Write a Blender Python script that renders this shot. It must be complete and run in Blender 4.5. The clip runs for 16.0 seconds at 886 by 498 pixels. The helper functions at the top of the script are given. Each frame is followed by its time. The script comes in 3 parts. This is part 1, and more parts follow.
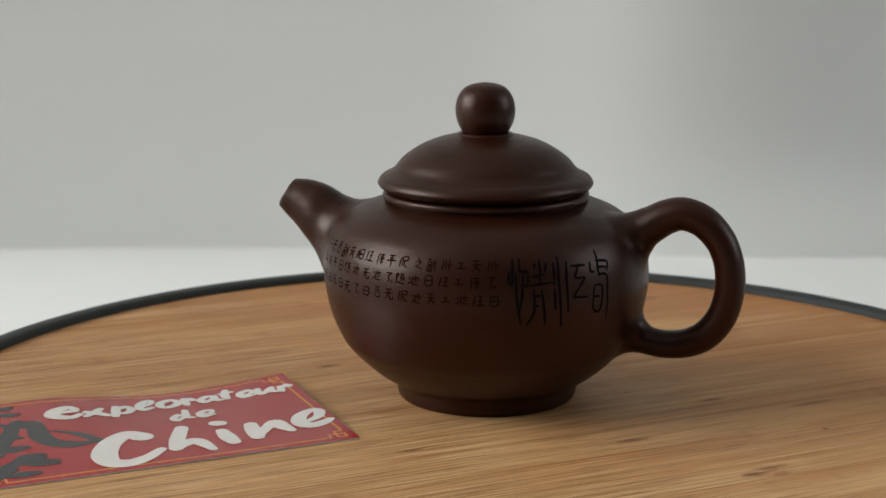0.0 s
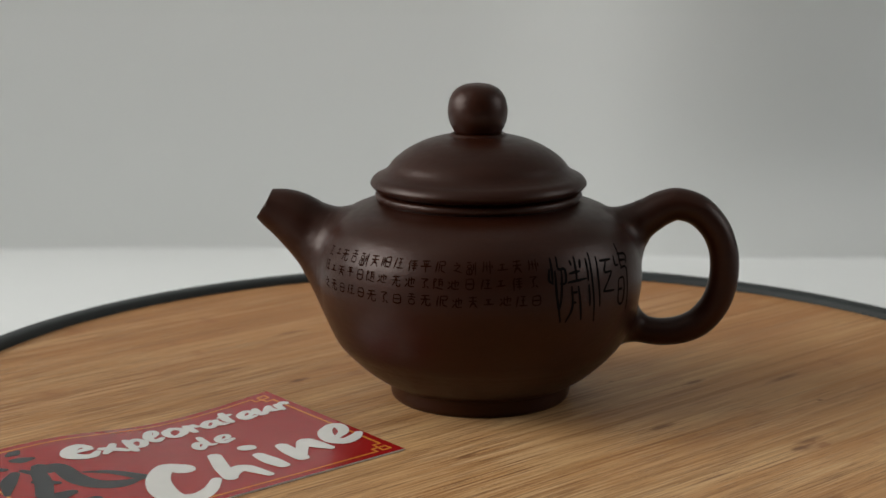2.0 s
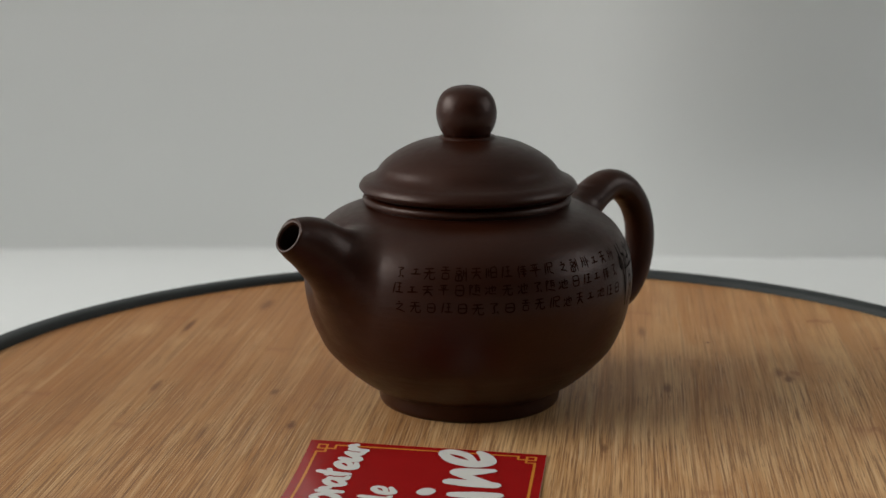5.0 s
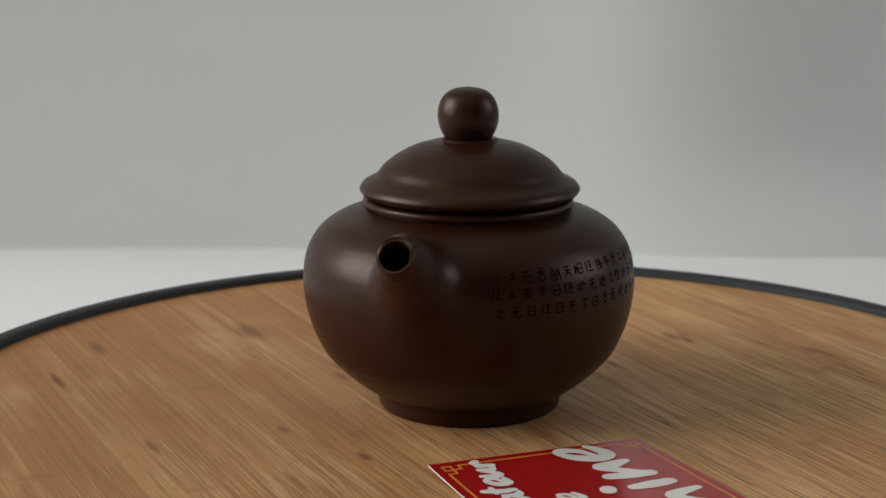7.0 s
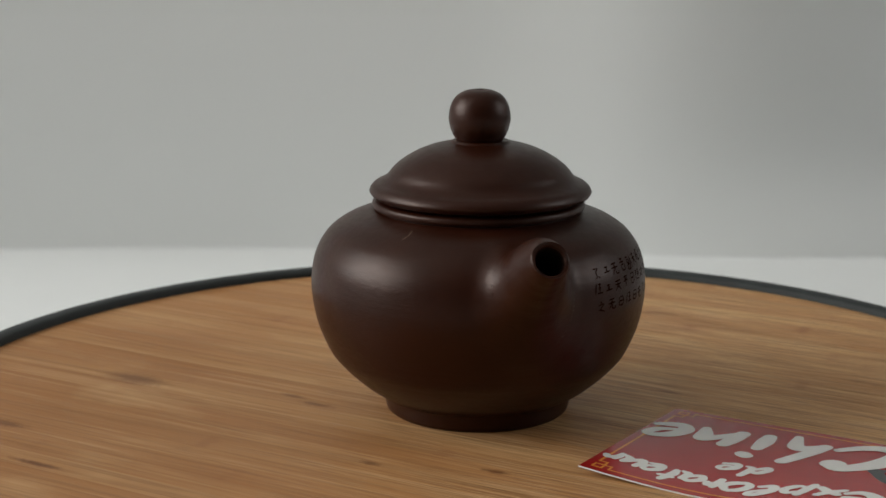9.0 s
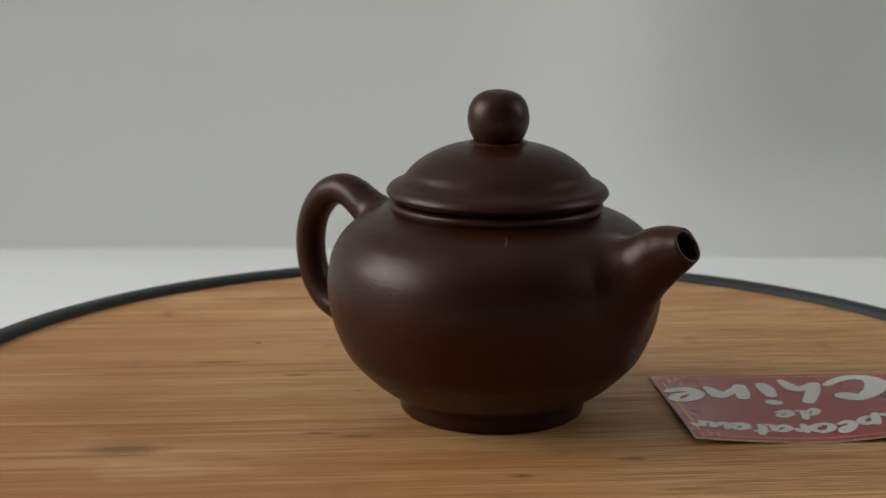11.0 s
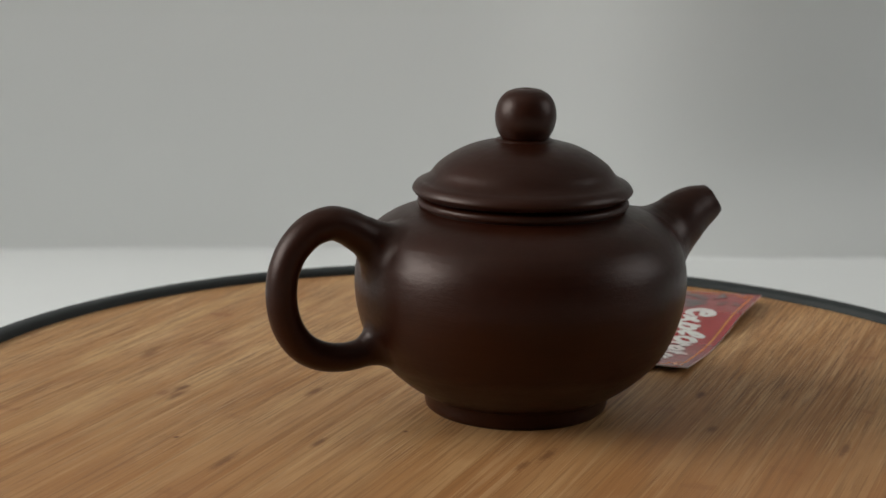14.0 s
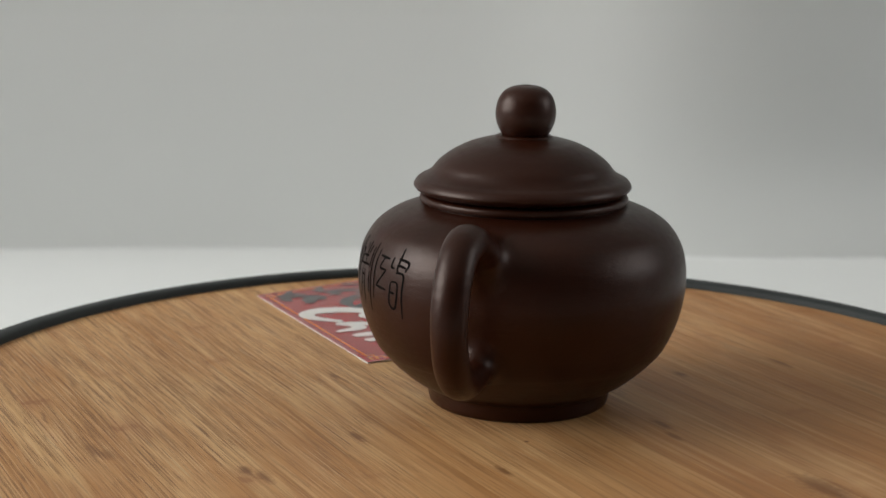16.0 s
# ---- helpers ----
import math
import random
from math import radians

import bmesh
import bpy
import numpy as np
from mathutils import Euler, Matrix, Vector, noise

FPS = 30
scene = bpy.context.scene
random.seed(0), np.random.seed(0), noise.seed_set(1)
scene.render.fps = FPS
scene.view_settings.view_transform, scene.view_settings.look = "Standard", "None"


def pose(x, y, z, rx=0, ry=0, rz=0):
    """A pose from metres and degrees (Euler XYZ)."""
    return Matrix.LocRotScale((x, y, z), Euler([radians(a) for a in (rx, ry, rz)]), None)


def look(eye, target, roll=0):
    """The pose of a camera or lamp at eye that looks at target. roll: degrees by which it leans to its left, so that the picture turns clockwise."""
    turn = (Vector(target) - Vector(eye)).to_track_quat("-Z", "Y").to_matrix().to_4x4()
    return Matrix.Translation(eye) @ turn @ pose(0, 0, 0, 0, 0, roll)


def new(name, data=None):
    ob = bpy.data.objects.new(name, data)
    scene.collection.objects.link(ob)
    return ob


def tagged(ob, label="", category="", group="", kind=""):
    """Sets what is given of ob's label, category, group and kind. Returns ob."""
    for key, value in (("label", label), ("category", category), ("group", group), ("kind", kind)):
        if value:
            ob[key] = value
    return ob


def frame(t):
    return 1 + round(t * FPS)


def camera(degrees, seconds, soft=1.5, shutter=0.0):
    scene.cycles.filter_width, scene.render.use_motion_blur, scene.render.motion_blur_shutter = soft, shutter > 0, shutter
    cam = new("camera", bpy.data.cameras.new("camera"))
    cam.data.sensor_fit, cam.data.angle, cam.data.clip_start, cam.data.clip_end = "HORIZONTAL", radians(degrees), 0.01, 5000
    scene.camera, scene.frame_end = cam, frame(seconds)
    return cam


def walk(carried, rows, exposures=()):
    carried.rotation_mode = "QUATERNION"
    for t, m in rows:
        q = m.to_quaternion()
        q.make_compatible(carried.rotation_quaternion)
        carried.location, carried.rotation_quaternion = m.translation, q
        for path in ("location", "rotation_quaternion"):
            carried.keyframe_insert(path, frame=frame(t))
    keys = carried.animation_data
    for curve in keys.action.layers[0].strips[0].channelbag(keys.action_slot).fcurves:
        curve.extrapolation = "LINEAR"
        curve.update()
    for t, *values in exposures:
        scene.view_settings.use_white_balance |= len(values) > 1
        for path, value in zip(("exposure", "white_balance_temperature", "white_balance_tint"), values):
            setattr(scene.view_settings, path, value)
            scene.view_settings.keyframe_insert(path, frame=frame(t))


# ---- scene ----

# ---------- camera: stands still in front of the turntable ----------
EYE = Vector((0.0, -0.41652, 0.12703))
AIM = EYE + Vector((-0.031109, 0.977851, -0.206976)) * 0.4
cam = camera(29.394, 16.0, soft=1.5)
cam.data.dof.use_dof, cam.data.dof.focus_distance, cam.data.dof.aperture_fstop = True, 0.388, 32.0   # sharp on the pot's front
walk(cam, [(0.0, look(EYE, AIM, 0.33)), (16.0, look(EYE, AIM, 0.33))],
     exposures=[(0.0, 0.16), (0.5, 0.08), (1.5, 0.0), (3.5, -0.06), (9.0, -0.07), (11.5, -0.12), (14.5, -0.13), (15.2, -0.08), (16.0, 0.05)])

# turn of the turntable in degrees, time by time
TURN = [(0.0, 0.0), (0.5, 0.62), (1.0, 6.14), (1.5, 8.78), (2.0, 16.52), (2.5, 20.54), (3.0, 27.92), (3.5, 33.75),
        (4.0, 44.07), (4.2, 47.72), (6.3, 75.48), (6.5, 79.28), (7.0, 90.39), (7.5, 98.83), (8.0, 107.28), (8.5, 114.58),
        (9.0, 123.91), (9.2, 126.83), (11.3, 165.03), (11.5, 168.75), (12.0, 177.7), (12.5, 188.08), (13.0, 199.36),
        (13.5, 208.58), (14.0, 221.56), (14.5, 232.22), (15.0, 248.32), (15.5, 260.46), (16.0, 271.16)]
TILT = pose(0, 0, -0.0003, -0.335, -0.319)   # the board runs a little out of true

POT = (-0.00181, 0.00628)      # foot of the pot on the board
SPOUT = 163.5                  # direction of the spout on the board
CARD = (-0.05651, 0.01489)     # the card's corner next to the pot
CARD_TURN = 206.9              # direction of its long edge, away from that corner

# ---------- world and lights ----------
world = bpy.data.worlds.new("world")
scene.world = world
world.use_nodes = True
sky = world.node_tree.nodes.new("ShaderNodeTexSky")
sky.sky_type, sky.sun_disc, sky.sun_elevation, sky.sun_rotation = "NISHITA", False, radians(35), radians(250)
world.node_tree.links.new(sky.outputs[0], world.node_tree.nodes["Background"].inputs[0])
world.node_tree.nodes["Background"].inputs[1].default_value = 0.06


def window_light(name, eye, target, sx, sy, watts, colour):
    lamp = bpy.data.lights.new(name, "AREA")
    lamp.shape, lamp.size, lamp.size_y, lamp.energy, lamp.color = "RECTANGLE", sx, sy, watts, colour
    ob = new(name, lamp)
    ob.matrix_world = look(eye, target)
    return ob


# unseen windows, added where the pot's left and right highlights point
window_light("unseen_window_daylight", (-2.58, -0.35, 1.25), (0, -0.25, 0.65), 2.0, 1.6, 82.0, (0.985, 1.0, 0.985))
window_light("unseen_side_window_daylight", (2.78, 0.1, 1.25), (0, 0.05, 0.65), 1.6, 1.4, 18.0, (0.985, 1.0, 0.985))

# ---------- materials ----------


class Nodes:
    """A node material with short ways to add nodes."""

    def __init__(self, name, rough=0.5, metal=0.0):
        self.mat = bpy.data.materials.new(name)
        self.mat.use_nodes = True
        self.tree = self.mat.node_tree
        self.bsdf = self.tree.nodes["Principled BSDF"]
        self.set("Roughness", rough)
        self.set("Metallic", metal)

    def set(self, key, value):
        socket = self.bsdf.inputs[key]
        if isinstance(value, bpy.types.NodeSocket):
            self.tree.links.new(value, socket)
        else:
            socket.default_value = value

    def node(self, kind, **inputs):
        n = self.tree.nodes.new(kind)
        for key, value in inputs.items():
            socket = n.inputs[int(key[1:])] if key[0] == "i" and key[1:].isdigit() else n.inputs[key]
            if isinstance(value, bpy.types.NodeSocket):
                self.tree.links.new(value, socket)
            else:
                socket.default_value = value
        return n

    def math(self, op, a, b=0.0, c=0.0):
        n = self.node("ShaderNodeMath", i0=a, i1=b, i2=c)
        n.operation = op
        return n.outputs[0]

    def coords(self, scale=(1, 1, 1), turn=0.0):
        tc = self.tree.nodes.new("ShaderNodeTexCoord")
        rot = self.node("ShaderNodeMapping", Vector=tc.outputs["Object"], Rotation=(0, 0, turn))
        return self.node("ShaderNodeMapping", Vector=rot.outputs[0], Scale=scale).outputs[0]

    def noise(self, vector, scale, detail=4.0, rough=0.55, distort=0.0):
        return self.node("ShaderNodeTexNoise", Vector=vector, Scale=scale, Detail=detail, Roughness=rough,
                         Distortion=distort).outputs["Fac"]

    def ramp(self, fac, stops):
        n = self.node("ShaderNodeValToRGB", Fac=fac)
        e = n.color_ramp.elements
        while len(e) < len(stops):
            e.new(0.5)
        for el, (p, c) in zip(e, stops):
            el.position = p
            el.color = (*c, 1) if len(c) == 3 else c
        return n.outputs[0]

    def mix(self, fac, a, b, blend="MIX"):
        n = self.tree.nodes.new("ShaderNodeMix")
        n.data_type, n.blend_type = "RGBA", blend
        for i, v in ((0, fac), (6, a), (7, b)):
            if isinstance(v, bpy.types.NodeSocket):
                self.tree.links.new(v, n.inputs[i])
            else:
                n.inputs[i].default_value = (*v, 1) if isinstance(v, tuple) and len(v) == 3 else v
        return n.outputs[2]

    def bump(self, height, strength, distance):
        self.set("Normal", self.node("ShaderNodeBump", Height=height, Strength=strength, Distance=distance).outputs[0])


def grey(v):
    return (v, v, v)


def clay_material(name, base, rough, gloss=0.25):
    m = Nodes(name, rough)
    c = m.coords()
    big = m.noise(c, 45, 3)
    fine = m.noise(c, 2200, 3, 0.7)
    grit = m.noise(m.coords((1, 1, 2.2)), 420, 4, 0.65)
    turned = m.noise(m.coords((9, 9, 700)), 1.0, 3)
    lo = (base[0] * 0.80, base[1] * 0.78, base[2] * 0.76)
    hi = (base[0] * 1.25, base[1] * 1.22, base[2] * 1.2)
    col = m.ramp(big, [(0.3, lo), (0.7, hi)])
    col = m.mix(m.ramp(turned, [(0.45, grey(0)), (0.8, grey(0.5))]), col, tuple(x * 1.35 for x in base))
    col = m.mix(m.ramp(fine, [(0.48, grey(0)), (0.8, grey(0.5))]), col, tuple(x * 1.6 for x in base))
    m.set("Base Color", col)
    m.set("Roughness", m.math("MULTIPLY_ADD", grit, 0.20, rough - 0.10))
    m.set("Specular IOR Level", gloss)
    m.set("Specular Tint", (1.0, 0.82, 0.74, 1))
    h = m.math("ADD", m.math("MULTIPLY_ADD", turned, 0.7, m.math("MULTIPLY", fine, 0.35)), m.math("MULTIPLY", grit, 1.1))
    m.bump(h, 0.28, 0.00024)
    return m.mat


CLAY = clay_material("brown_clay", (0.0205, 0.0042, 0.0010), 0.37, 0.32)
INK = clay_material("engraved_clay", (0.0035, 0.003, 0.003), 0.9, 0.1)
CUT = clay_material("cut_clay", (0.0150, 0.0038, 0.0014), 0.9, 0.03)
SCRATCH = clay_material("scratched_clay", (0.22, 0.16, 0.12), 0.6)
# clay inside the spout, its colour darkened for the shade in the hole
BORE_SHADE = clay_material("shaded_bore_clay", (0.012, 0.006, 0.004), 0.85, 0.1)


def bamboo_material():
    """Pressed bamboo: narrow strips along the grain, dark fibres, brown nodes and knots."""
    m = Nodes("bamboo", 0.5)
    turn = radians(-27.5)
    c = m.coords((1, 1, 1), turn)
    sep = m.node("ShaderNodeSeparateXYZ", Vector=c)
    x, y = sep.outputs[0], sep.outputs[1]
    wave = m.noise(m.coords((5, 12, 1), turn), 1.0, 2)
    yy = m.math("MULTIPLY_ADD", wave, 0.004, y)
    strip = m.math("FLOOR", m.math("DIVIDE", yy, 0.0078))
    tone = m.node("ShaderNodeTexWhiteNoise")
    tone.noise_dimensions = "1D"
    m.tree.links.new(strip, tone.inputs["W"])
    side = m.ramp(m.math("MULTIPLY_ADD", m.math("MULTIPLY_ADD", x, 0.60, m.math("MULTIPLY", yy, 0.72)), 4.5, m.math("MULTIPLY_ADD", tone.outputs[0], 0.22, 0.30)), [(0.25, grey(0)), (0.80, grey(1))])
    shift = m.node("ShaderNodeCombineXYZ", i0=m.math("MULTIPLY_ADD", tone.outputs[0], 0.5, x), i1=yy, i2=0.0).outputs[0]

    def grain(along, across, detail, rough):
        return m.noise(m.node("ShaderNodeMapping", Vector=shift, Scale=(along, across, 1)).outputs[0], 1.0, detail, rough)

    band = grain(5, 60, 3, 0.5)
    streak = grain(7, 150, 5, 0.65)
    hair = grain(9, 330, 4, 0.6)
    fibre = grain(14, 800, 4, 0.7)
    dash = grain(55, 1300, 3, 0.6)
    groove = grain(30, 2300, 3, 0.6)
    flat = m.node("ShaderNodeSeparateXYZ", Vector=m.coords())
    rough_side = m.math("MULTIPLY_ADD", m.math("ADD", flat.outputs[0], flat.outputs[1]), -2.6, 0.0)
    patch = m.math("ADD", m.noise(m.coords((30, 45, 1), turn), 1.0, 3), rough_side)   # the grain stands open more on one side
    cloud = m.noise(m.coords((14, 34, 1), turn), 1.0, 4)
    col = m.ramp(streak, [(0.30, (0.45, 0.220, 0.080)), (0.43, (0.53, 0.290, 0.120)), (0.56, (0.59, 0.345, 0.155)), (0.70, (0.65, 0.405, 0.197))])
    col = m.mix(m.ramp(tone.outputs[0], [(0.30, grey(0)), (0.95, grey(0.50))]), col, (0.44, 0.205, 0.070))
    col = m.mix(m.ramp(tone.outputs[0], [(0.05, grey(0.32)), (0.30, grey(0))]), col, (0.66, 0.42, 0.195))
    col = m.mix(m.ramp(band, [(0.42, grey(0.36)), (0.60, grey(0))]), col, (0.46, 0.212, 0.075))
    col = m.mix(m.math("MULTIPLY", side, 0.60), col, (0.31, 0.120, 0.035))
    col = m.mix(m.ramp(cloud, [(0.50, grey(0)), (0.70, grey(0.60))]), col, (0.36, 0.150, 0.050))
    col = m.mix(m.ramp(cloud, [(0.30, grey(0.40)), (0.44, grey(0))]), col, (0.70, 0.46, 0.23))
    col = m.mix(m.ramp(hair, [(0.53, grey(0)), (0.64, grey(0.40))]), col, (0.28, 0.128, 0.045))
    col = m.mix(m.ramp(hair, [(0.36, grey(0.22)), (0.44, grey(0))]), col, (0.76, 0.52, 0.28))
    col = m.mix(m.ramp(fibre, [(0.51, grey(0)), (0.62, grey(0.52))]), col, (0.25, 0.115, 0.041))
    col = m.mix(m.math("MULTIPLY", m.ramp(patch, [(0.30, grey(0.18)), (0.60, grey(1))]), m.ramp(dash, [(0.57, grey(0)), (0.64, grey(0.7))])), col, (0.20, 0.090, 0.036))
    col = m.mix(m.math("MULTIPLY", m.ramp(patch, [(0.35, grey(0.06)), (0.62, grey(1))]), m.ramp(groove, [(0.53, grey(0)), (0.60, grey(0.75))])), col, (0.19, 0.088, 0.037))
    col = m.mix(m.math("MULTIPLY", m.ramp(patch, [(0.35, grey(0.06)), (0.62, grey(1))]), m.ramp(groove, [(0.38, grey(0.45)), (0.46, grey(0))])), col, (0.74, 0.52, 0.30))
    # a node crosses each strip about every ten centimetres
    step = m.math("FRACT", m.math("MULTIPLY", m.math("MULTIPLY_ADD", tone.outputs[0], 0.5, x), 9.5))
    rare = m.math("MULTIPLY", m.ramp(m.math("FRACT", m.math("MULTIPLY", tone.outputs[0], 7.0)), [(0.40, grey(0)), (0.75, grey(1))]), m.ramp(m.noise(m.coords((40, 60, 1), turn), 1.0, 2), [(0.40, grey(0.1)), (0.60, grey(1))]))
    gap = m.math("ABSOLUTE", m.math("SUBTRACT", step, 0.5))
    worn = m.noise(m.coords((260, 420, 1), turn), 1.0, 3)
    near = m.math("MULTIPLY_ADD", m.math("SUBTRACT", worn, 0.5), 0.09, gap)
    col = m.mix(m.math("MULTIPLY", rare, m.ramp(near, [(0.006, grey(0.60)), (0.024, grey(0))])), col, (0.24, 0.090, 0.034))
    col = m.mix(m.math("MULTIPLY", rare, m.ramp(gap, [(0.02, grey(0.32)), (0.11, grey(0))])), col, (0.36, 0.150, 0.058))
    # knots and nodes: place on the board, half length along the grain, half width, depth of tone
    rag = m.math("MULTIPLY_ADD", m.noise(c, 700, 3), 1.0, 0.30)
    cs, sn = math.cos(turn), math.sin(turn)
    for kx, ky, a, b, k in ((-0.0456, 0.0299, 0.0035, 0.0012, 0.8), (0.0558, 0.0012, 0.0042, 0.0011, 0.65),
                            (0.0804, -0.0224, 0.0009, 0.0007, 1.0), (0.0346, 0.0072, 0.0008, 0.0006, 1.0), (-0.0260, 0.0511, 0.0030, 0.0012, 0.6),
                            (-0.0190, -0.0424, 0.0034, 0.0010, 0.6), (0.0132, 0.1160, 0.0080, 0.0012, 0.75),
                            (0.0645, 0.0715, 0.0100, 0.0042, 0.60), (0.0808, -0.0010, 0.0060, 0.0013, 0.55), (0.0325, -0.0332, 0.0045, 0.0013, 0.65), (0.0196, 0.0410, 0.0050, 0.0014, 0.55),
                            (0.0460, 0.1130, 0.0070, 0.0020, 0.6), (0.0629, -0.0515, 0.0050, 0.0014, 0.5), (-0.0394, 0.0805, 0.0060, 0.0011, 0.6),
                            (0.0590, -0.0562, 0.0040, 0.0012, 0.55), (0.0454, -0.0935, 0.0060, 0.0014, 0.5),
                            (0.0488, -0.0895, 0.0046, 0.0018, 0.45), (0.0577, -0.0561, 0.0030, 0.0010, 0.5),
                            (-0.0628, 0.0438, 0.0070, 0.0012, 0.5), (0.0290, 0.0428, 0.0040, 0.0012, 0.5)):
        u, v = kx * cs - ky * sn, kx * sn + ky * cs
        dx = m.math("DIVIDE", m.math("SUBTRACT", x, u), a)
        dy = m.math("DIVIDE", m.math("SUBTRACT", y, v), b)
        d = m.math("SQRT", m.math("ADD", m.math("MULTIPLY", dx, dx), m.math("MULTIPLY", dy, dy)))
        spot = m.math("MULTIPLY", m.ramp(m.math("MULTIPLY", d, rag), [(0.30, grey(1)), (1.0, grey(0))]), min(1.0, k * 1.2))
        col = m.mix(spot, col, (0.16, 0.060, 0.022))
    m.set("Base Color", col)
    m.set("Roughness", m.math("MULTIPLY_ADD", streak, -0.18, 0.60))
    m.set("Specular IOR Level", 0.20)
    m.bump(m.math("ADD", m.math("ADD", fibre, hair), groove), 0.40, 0.00018)
    return m.mat


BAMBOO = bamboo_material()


def plain_material(name, base, rough, vary=0.06, scale=60.0, bump=0.05, size=0.0002, metal=0.0):
    m = Nodes(name, rough, metal)
    c = m.coords()
    big = m.noise(c, scale, 4)
    m.set("Base Color", m.ramp(big, [(0.25, tuple(x * (1 - vary) for x in base)), (0.75, tuple(min(1, x * (1 + vary)) for x in base))]))
    fine = m.noise(c, scale * 25, 3)
    m.set("Roughness", m.math("MULTIPLY_ADD", fine, 0.12, rough - 0.06))
    m.bump(fine, bump, size)
    return m.mat


RUBBER = plain_material("black_rim", (0.016, 0.020, 0.019), 0.72, 0.25, 90, 0.2)
BASE = plain_material("dark_base", (0.03, 0.03, 0.03), 0.6)
TABLE = plain_material("white_table", (0.80, 0.81, 0.80), 0.45, 0.015, 12, 0.03)
SHEET = plain_material("white_backdrop", (0.79, 0.795, 0.775), 0.9, 0.02, 5, 0.06)
WALL = plain_material("room_paint", (0.13, 0.125, 0.12), 0.9, 0.04, 3, 0.1, 0.001)
FLOOR = plain_material("room_floor", (0.16, 0.12, 0.09), 0.6, 0.2, 4, 0.1, 0.001)
# added ceiling out of view, white so its bounce fills the shadows
CEILING = plain_material("ceiling_bounce_paint", (0.78, 0.78, 0.77), 0.8)


def print_material(name, base, rough=0.22):
    m = Nodes(name, rough)
    c = m.coords()
    n = m.noise(c, 150, 2)
    m.set("Base Color", m.ramp(n, [(0.3, tuple(x * 0.97 for x in base)), (0.7, tuple(min(1, x * 1.03) for x in base))]))
    m.set("Coat Weight", 0.28)
    m.set("Specular IOR Level", 0.35)
    m.set("Coat Roughness", 0.09)
    return m.mat


RED = print_material("red_print", (0.33, 0.010, 0.010))
PAPER = print_material("paper_edge", (0.75, 0.72, 0.68), 0.6)
WHITE = print_material("white_print", (0.74, 0.71, 0.66))
BLACK = print_material("black_print", (0.022, 0.022, 0.024))
GOLD = print_material("gold_print", (0.70, 0.24, 0.035))

# ---------- mesh tools ----------


def mesh_of(name, bm, material, smooth=True, up=False):
    me = bpy.data.meshes.new(name)
    bm.normal_update()
    if up:
        for f in bm.faces:
            if f.normal.z < 0:
                f.normal_flip()
        bm.normal_update()
    bm.to_mesh(me)
    bm.free()
    me.materials.append(material)
    if smooth:
        me.polygons.foreach_set("use_smooth", [True] * len(me.polygons))
        me.set_sharp_from_angle(angle=radians(50))
    return me


def part(name, bm, material, parent, label="", up=False):
    ob = new(name, mesh_of(name, bm, material, up=up))
    ob.parent = parent
    if label:
        tagged(ob, label=label)
    return ob


def thing(name, m, label, category, kind=""):
    ob = new(name)
    ob.empty_display_size = 0.02
    ob.matrix_world = m
    return tagged(ob, label=label, category=category, kind=kind)


def smooth_curve(points, n):
    """Points on a rounded line through the given ones."""
    p = [Vector(q) for q in points]
    p = [2 * p[0] - p[1], *p, 2 * p[-1] - p[-2]]
    out = []
    for i in range(1, len(p) - 2):
        a, b, c, d = p[i - 1:i + 3]
        for k in range(n):
            u = k / n
            out.append(0.5 * (2 * b + (c - a) * u + (2 * a - 5 * b + 4 * c - d) * u * u + (3 * b - a - 3 * c + d) * u ** 3))
    return out + [p[-2]]


def lathe(profile, segments, warp=lambda v: v):
    """A turned form from (radius, height) pairs; a radius of 0 ends it in a point."""
    bm = bmesh.new()
    rings = []
    for r, z in profile:
        if r < 1e-7:
            rings.append([bm.verts.new(warp(Vector((0, 0, z))))])
        else:
            rings.append([bm.verts.new(warp(Vector((r * math.cos(2 * math.pi * k / segments),
                                                    r * math.sin(2 * math.pi * k / segments), z)))) for k in range(segments)])
    for a, b in zip(rings, rings[1:]):
        for k in range(segments):
            j = (k + 1) % segments
            if len(a) == 1:
                bm.faces.new((a[0], b[j], b[k]))
            elif len(b) == 1:
                bm.faces.new((a[k], a[j], b[0]))
            else:
                bm.faces.new((a[k], a[j], b[j], b[k]))
    bmesh.ops.recalc_face_normals(bm, faces=bm.faces)
    return bm


def loft(rings):
    bm = bmesh.new()
    rows = [[bm.verts.new(v) for v in ring] for ring in rings]
    n = len(rows[0])
    for a, b in zip(rows, rows[1:]):
        for k in range(n):
            bm.faces.new((a[k], a[(k + 1) % n], b[(k + 1) % n], b[k]))
    return bm


def block(bm, x0, x1, y0, y1, z0, z1):
    v = [bm.verts.new((x, y, z)) for z in (z0, z1) for x, y in ((x0, y0), (x1, y0), (x1, y1), (x0, y1))]
    for f in ((3, 2, 1, 0), (4, 5, 6, 7), (0, 1, 5, 4), (1, 2, 6, 5), (2, 3, 7, 6), (3, 0, 4, 7)):
        bm.faces.new([v[i] for i in f])
    return bm


# ---------- the room ----------
X0, X1, Y0, Y1, Z0, Z1 = -2.6, 2.8, -2.6, 1.0, -0.76, 2.5


def setting(name, bm, material, label, category):
    return tagged(new(name, mesh_of(name, bm, material, False)), label=label, category=category, kind="structure")


